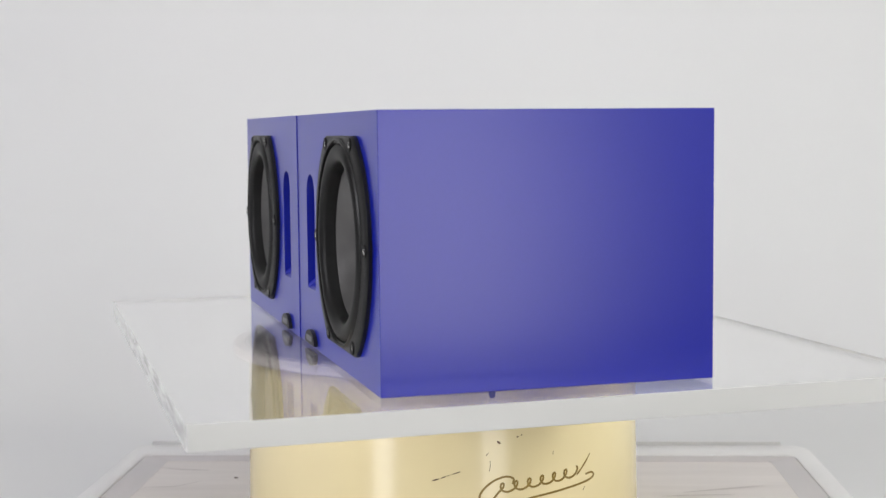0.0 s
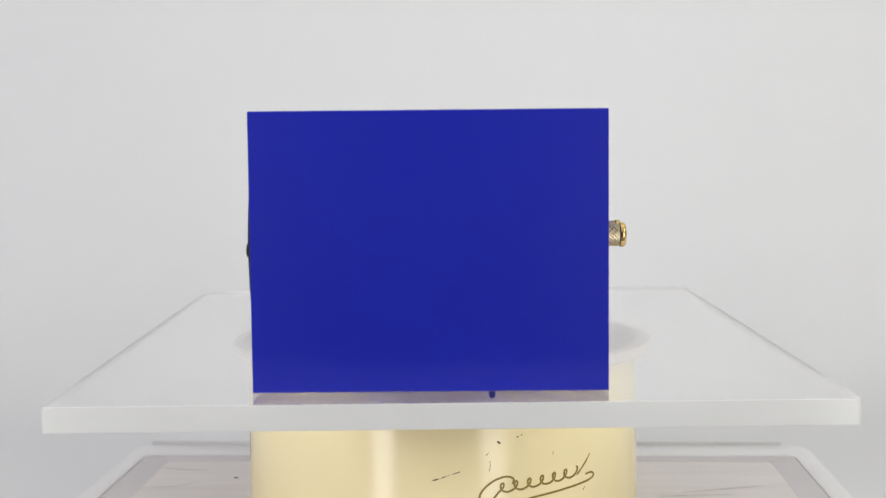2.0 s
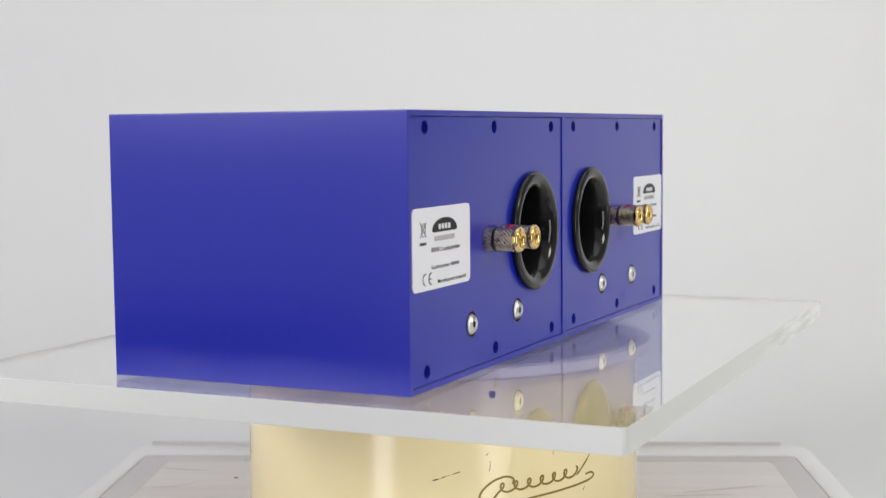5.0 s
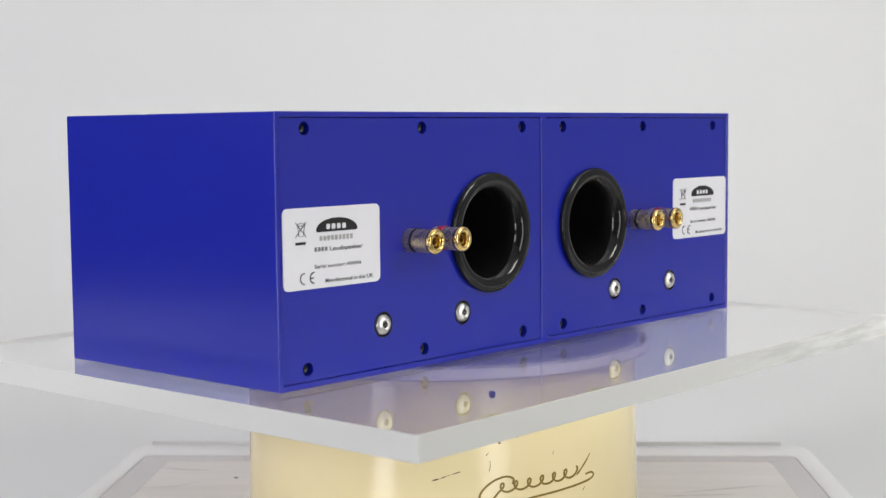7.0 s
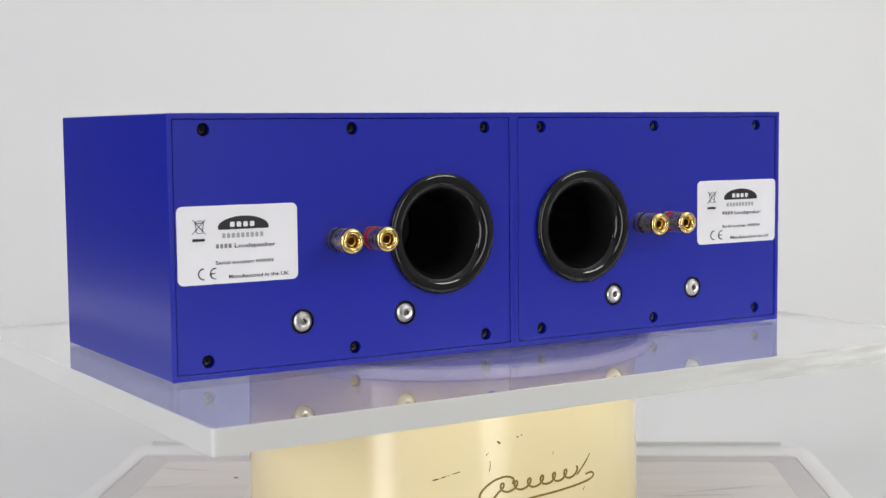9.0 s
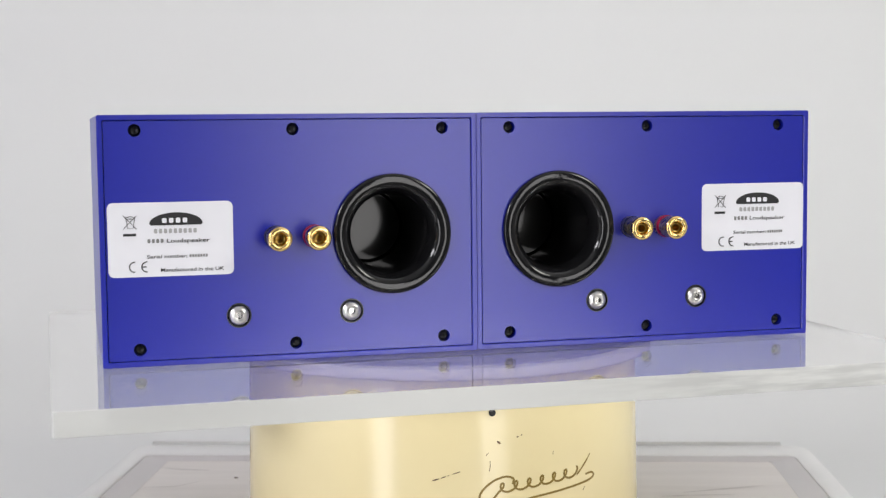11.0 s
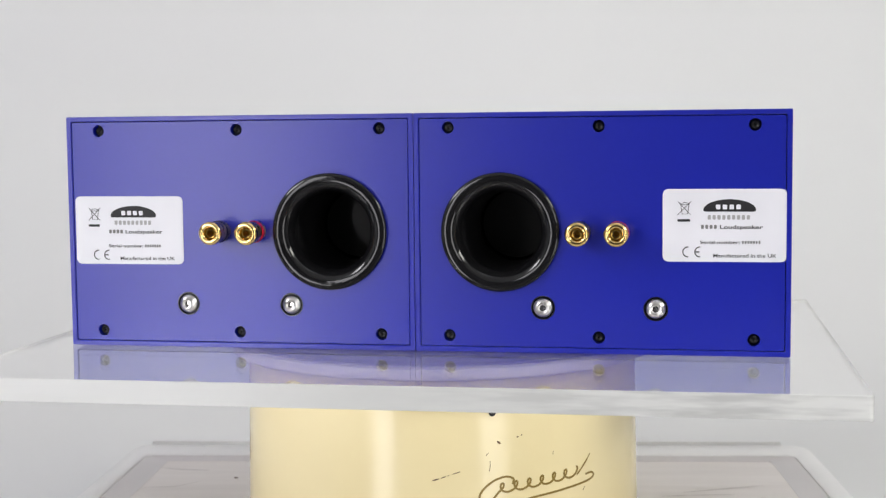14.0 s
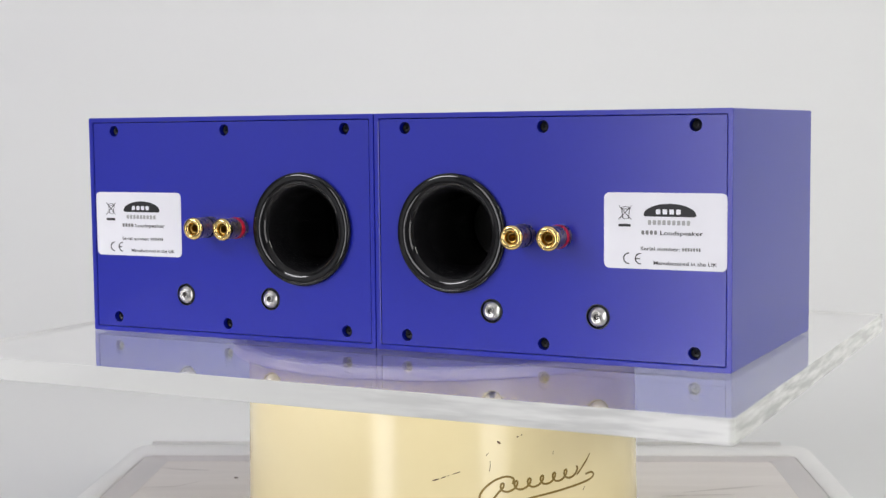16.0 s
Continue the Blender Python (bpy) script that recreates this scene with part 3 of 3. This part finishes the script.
        for a, b in zip(rings, rings[1:]):
            bridge(bm, a, b)
        for y, end in ((y0, rings[0]), (y1, rings[-1])):
            bridge(bm, end, loop(bm, [(0.0050 * math.cos(2 * math.pi * i / n), y, 0.0050 * math.sin(2 * math.pi * i / n)) for i in range(n)]))
        return bm
    for x, ring_mat, tint, ya, yb in ((-0.0102, RING_BLACK, "black", -0.0040, -0.0055), (0.0102, RED, "red", -0.0026, -0.0060)):
        t = part("binding_post", turned([(0.0034, 0.0040), (0.0034, 0.0005), (0.0050, 0.0005), (0.0050, -0.0150), (0.0060, -0.0151),
                                         (0.0064, -0.0155), (0.0065, -0.0162), (0.0065, -0.0170), (0.0062, -0.0178), (0.0054, -0.0184), (0.0046, -0.0186), (0.0040, -0.0184), (0.0034, -0.0178),
                                         (0.0030, -0.0168), (0.0027, -0.0150), (0.0026, -0.0060)], 40, True, True), GOLD, ob, "polished gold binding post", smooth=35)
        t.matrix_basis = pose(x, 0, 0.0655)
        part("collar", knurl(0.0058, 0.0005, ya, 36, 3), KNURL, t, "knurled brass collar")
        part("ring", turned([(0.0049, ya), (0.0060, ya), (0.0062, ya - 0.0003), (0.0062, yb + 0.0003), (0.0060, yb), (0.0049, yb)], 40), ring_mat, t, tint + " plastic ring", smooth=40)
        part("sleeve", knurl(0.0058, yb - 0.0001, -0.0150), KNURL, t, "knurled brass screw sleeve")
        part("socket", turned([(0.0026, -0.0160), (0.0021, -0.0158), (0.0018, -0.0150), (0.0017, -0.0090)], 20, False, True), BRASS_DARK, t, smooth=40)

    # type label
    lx0 = -0.0962 if s > 0 else 0.0337
    lz0 = 0.0467 if s > 0 else 0.0501
    lab = part("type_label", flat(rounded(lx0, lx0 + 0.0640, lz0, lz0 + 0.0384, 0.0030, 6), 0.0007, 0.0003), PAPER, ob, "white printed label with rounded corners")
    y0, y1 = 0.0003, 0.0001
    X = lambda u: lx0 + u * 0.001
    Z = lambda v: lz0 + 0.0384 - v * 0.001
    def ink(name, bm, mat=INK):
        return part(name, bm, mat, lab)
    dome = [(X(21.1), Z(11.2))] + [(X(34.7 + 13.5 * math.sin(radians(9 * k))), Z(10.6 - 5.2 * math.cos(radians(9 * k)) ** 1.1)) for k in range(-9, 10)] + [(X(48.3), Z(11.2)), (X(47.6), Z(11.9)), (X(21.8), Z(11.9))]
    ink("emblem", flat(dome, y0, y1))
    def marks(name, u0, u1, v0, v1, count, mat, ya, yb):
        """A row of small plain blocks in place of a word."""
        step = (u1 - u0) / count
        for i in range(count):
            a = u0 + i * step
            part(name, flat(rounded(X(a), X(a + step * 0.66), Z(v1), Z(v0), 0.0005, 3), ya, yb), mat, lab)
    marks("emblem_bar", 27.6, 41.6, 8.2, 10.7, 4, PAPER, y1, -0.0001)
    marks("name_bar", 23.4, 46.0, 13.7, 16.1, 9, INK_PALE, y0, y1)
    marks("product_bar", 20.0, 28.9, 18.9, 21.0, 4, INK_GREY, y0, y1)
    marks("number_bar", 41.2, 51.0, 27.2, 28.9, 7, INK_GREY, y0, y1)
    lettering("Loudspeaker", X(29.8), Z(21.0), 0.0021, 0.0220, INK, lab, 0.00015)
    lettering("Serial number:", X(19.6), Z(28.9), 0.0018, 0.0204, INK, lab, 0.00015)
    lettering("Manufactured in the UK", X(26.4), Z(36.0), 0.0019, 0.0325, INK, lab, 0.00015)
    arc = lambda cu, a0, a1: [(X(cu) + 0.0026 * math.cos(radians(a)), Z(33.2) + 0.0026 * math.sin(radians(a))) for a in range(a0, a1 + 1, 12)]
    ink("conformity_mark", band(arc(13.2, 84, 276), 0.00055, y0, y1))
    ink("conformity_mark", band(arc(19.4, 84, 276), 0.00055, y0, y1))
    ink("conformity_mark", band([(X(16.9), Z(33.2)), (X(19.2), Z(33.2))], 0.00055, y0, y1))
    # crossed-out bin
    ink("bin_bar", flat(rounded(X(7.8), X(14.3), Z(17.2), Z(15.9), 0.0001, 2), y0, y1))
    for pts in ([(8.0, 6.6), (14.6, 13.6)], [(14.8, 6.6), (7.8, 13.6)], [(9.4, 8.0), (10.2, 13.2), (13.0, 13.2), (13.8, 8.0)], [(8.8, 7.8), (11.6, 7.0), (14.2, 7.8)], [(9.3, 8.3), (13.9, 8.3)]):
        ink("bin_line", band([(X(u), Z(v)) for u, v in pts], 0.00028, y0, y1))

    # mid-bass driver on the front: basket cut flat above and below, surround, cone
    d = new("driver")
    d.parent = ob
    d.matrix_basis = pose(drv_x, BD, 0.0653)
    cut = 0.0530
    def trimmed(r, n=96):
        out = []
        for i in range(n):
            a = 2 * math.pi * i / n
            out.append((r * math.cos(a), max(-cut, min(cut, r * math.sin(a)))))
        return out
    bm = bmesh.new()
    n = 96
    rings = []
    for r, y, trim in ((0.0620, 0.0, 1), (0.0620, 0.0020, 1), (0.0612, 0.0026, 1), (0.0560, 0.0029, 1)):
        rings.append(loop(bm, [(x, y, max(-cut + (0.062 - r) * 0.6, min(cut - (0.062 - r) * 0.6, z))) for x, z in trimmed(r)]))
    for r, y in ((0.0522, 0.0032), (0.0514, 0.0041), (0.0506, 0.0038), (0.0500, 0.0)):
        rings.append(loop(bm, [(r * math.cos(2 * math.pi * i / n), y, r * math.sin(2 * math.pi * i / n)) for i in range(n)]))
    for a, b in zip(rings, rings[1:]):
        bridge(bm, a, b)
    part("basket", bm, BLACK_PLASTIC, d, "black basket with flat top and bottom", smooth=35)
    sur = [(0.0508, 0.0034), (0.0500, 0.0016)] + [(0.0448 + 0.0050 * math.cos(radians(a)), 0.0006 + 0.0036 * math.sin(radians(a))) for a in range(0, 181, 15)] + [(0.0385, -0.0035)]
    part("surround", turned(sur, 72), BLACK_RUBBER, d, "black rubber roll surround", smooth=60)
    part("cone", turned([(0.0392, -0.0032), (0.0330, -0.0085), (0.0240, -0.0140), (0.0130, -0.0230)], 72), CONE, d, "dark grey satin cone", smooth=60)
    part("dust_cap", turned([(0.0138, -0.0224), (0.0120, -0.0200), (0.0085, -0.0182), (0.0045, -0.0172), (0.0004, -0.0168)], 48, False, True), BLACK_RUBBER, d, smooth=60)
    first = None
    for i in range(6):
        a = radians(60 * i)
        m = pose(0.0580 * math.cos(a), 0.0022, 0.0570 * math.sin(a) * (0.985 if i % 3 else 1))
        if first is None:
            bm = turned([(0.0019, 0.0), (0.0019, 0.0006), (0.0015, 0.0011), (0.0009, 0.0014), (0.0003, 0.0014)], 20, False, True)
            first = part("driver_screw", bm, STEEL, d, "shiny steel screw head", smooth=40)
            first.matrix_basis = m
        else:
            share(first, m)
        seat = part("screw_seat", turned([(0.0019, 0.0012), (0.0026, 0.0014), (0.0033, 0.0012), (0.0036, 0.0)], 20), BLACK_RUBBER, d, smooth=50)
        seat.matrix_basis = m
    # small dome-shaped maker's badge
    bx = 0.062 * s
    badge = [(bx - 0.0135, 0.0022)] + [(bx - 0.0135 * math.cos(radians(a)), 0.0030 + 0.0070 * math.sin(radians(a))) for a in range(0, 181, 12)] + [(bx + 0.0135, 0.0022)]
    b = part("badge", flat(badge, BD, BD + 0.0022), BLACK_PLASTIC, ob, "black dome-shaped badge")
    part("badge_bar", flat(rounded(bx - 0.0075, bx + 0.0075, 0.0040, 0.0070, 0.001, 3), BD + 0.0022, BD + 0.0025), INK_GREY, b)
    return ob


SPEAKER_A = tagged(loudspeaker(1), "satin blue loudspeaker with black port and gold posts, on acrylic", "loudspeaker", "pair of loudspeakers")
SPEAKER_B = tagged(loudspeaker(-1), "mirrored satin blue loudspeaker standing beside its twin on acrylic", "loudspeaker", "pair of loudspeakers")


# ---------------- what turns ----------------
def turn(t):
    u = t - 13.0
    return -1.276 - 8.4166 * u - 0.00939 * u * u


def motions():
    times = [i * 0.25 for i in range(65)]
    for thing, place in ((PLATTER, pose(0, 0, 0)), (SHEET, pose(0, 0, 0)),
                         (SPEAKER_A, pose(-0.10172, -0.07756, 0.0, 0, 0, -0.687)), (SPEAKER_B, pose(0.09895, -0.07956, 0.0, 0, 0, -0.778))):
        walk(thing, [(t, pose(0, 0, 0, 0, 0, turn(t)) @ place) for t in times])


motions()
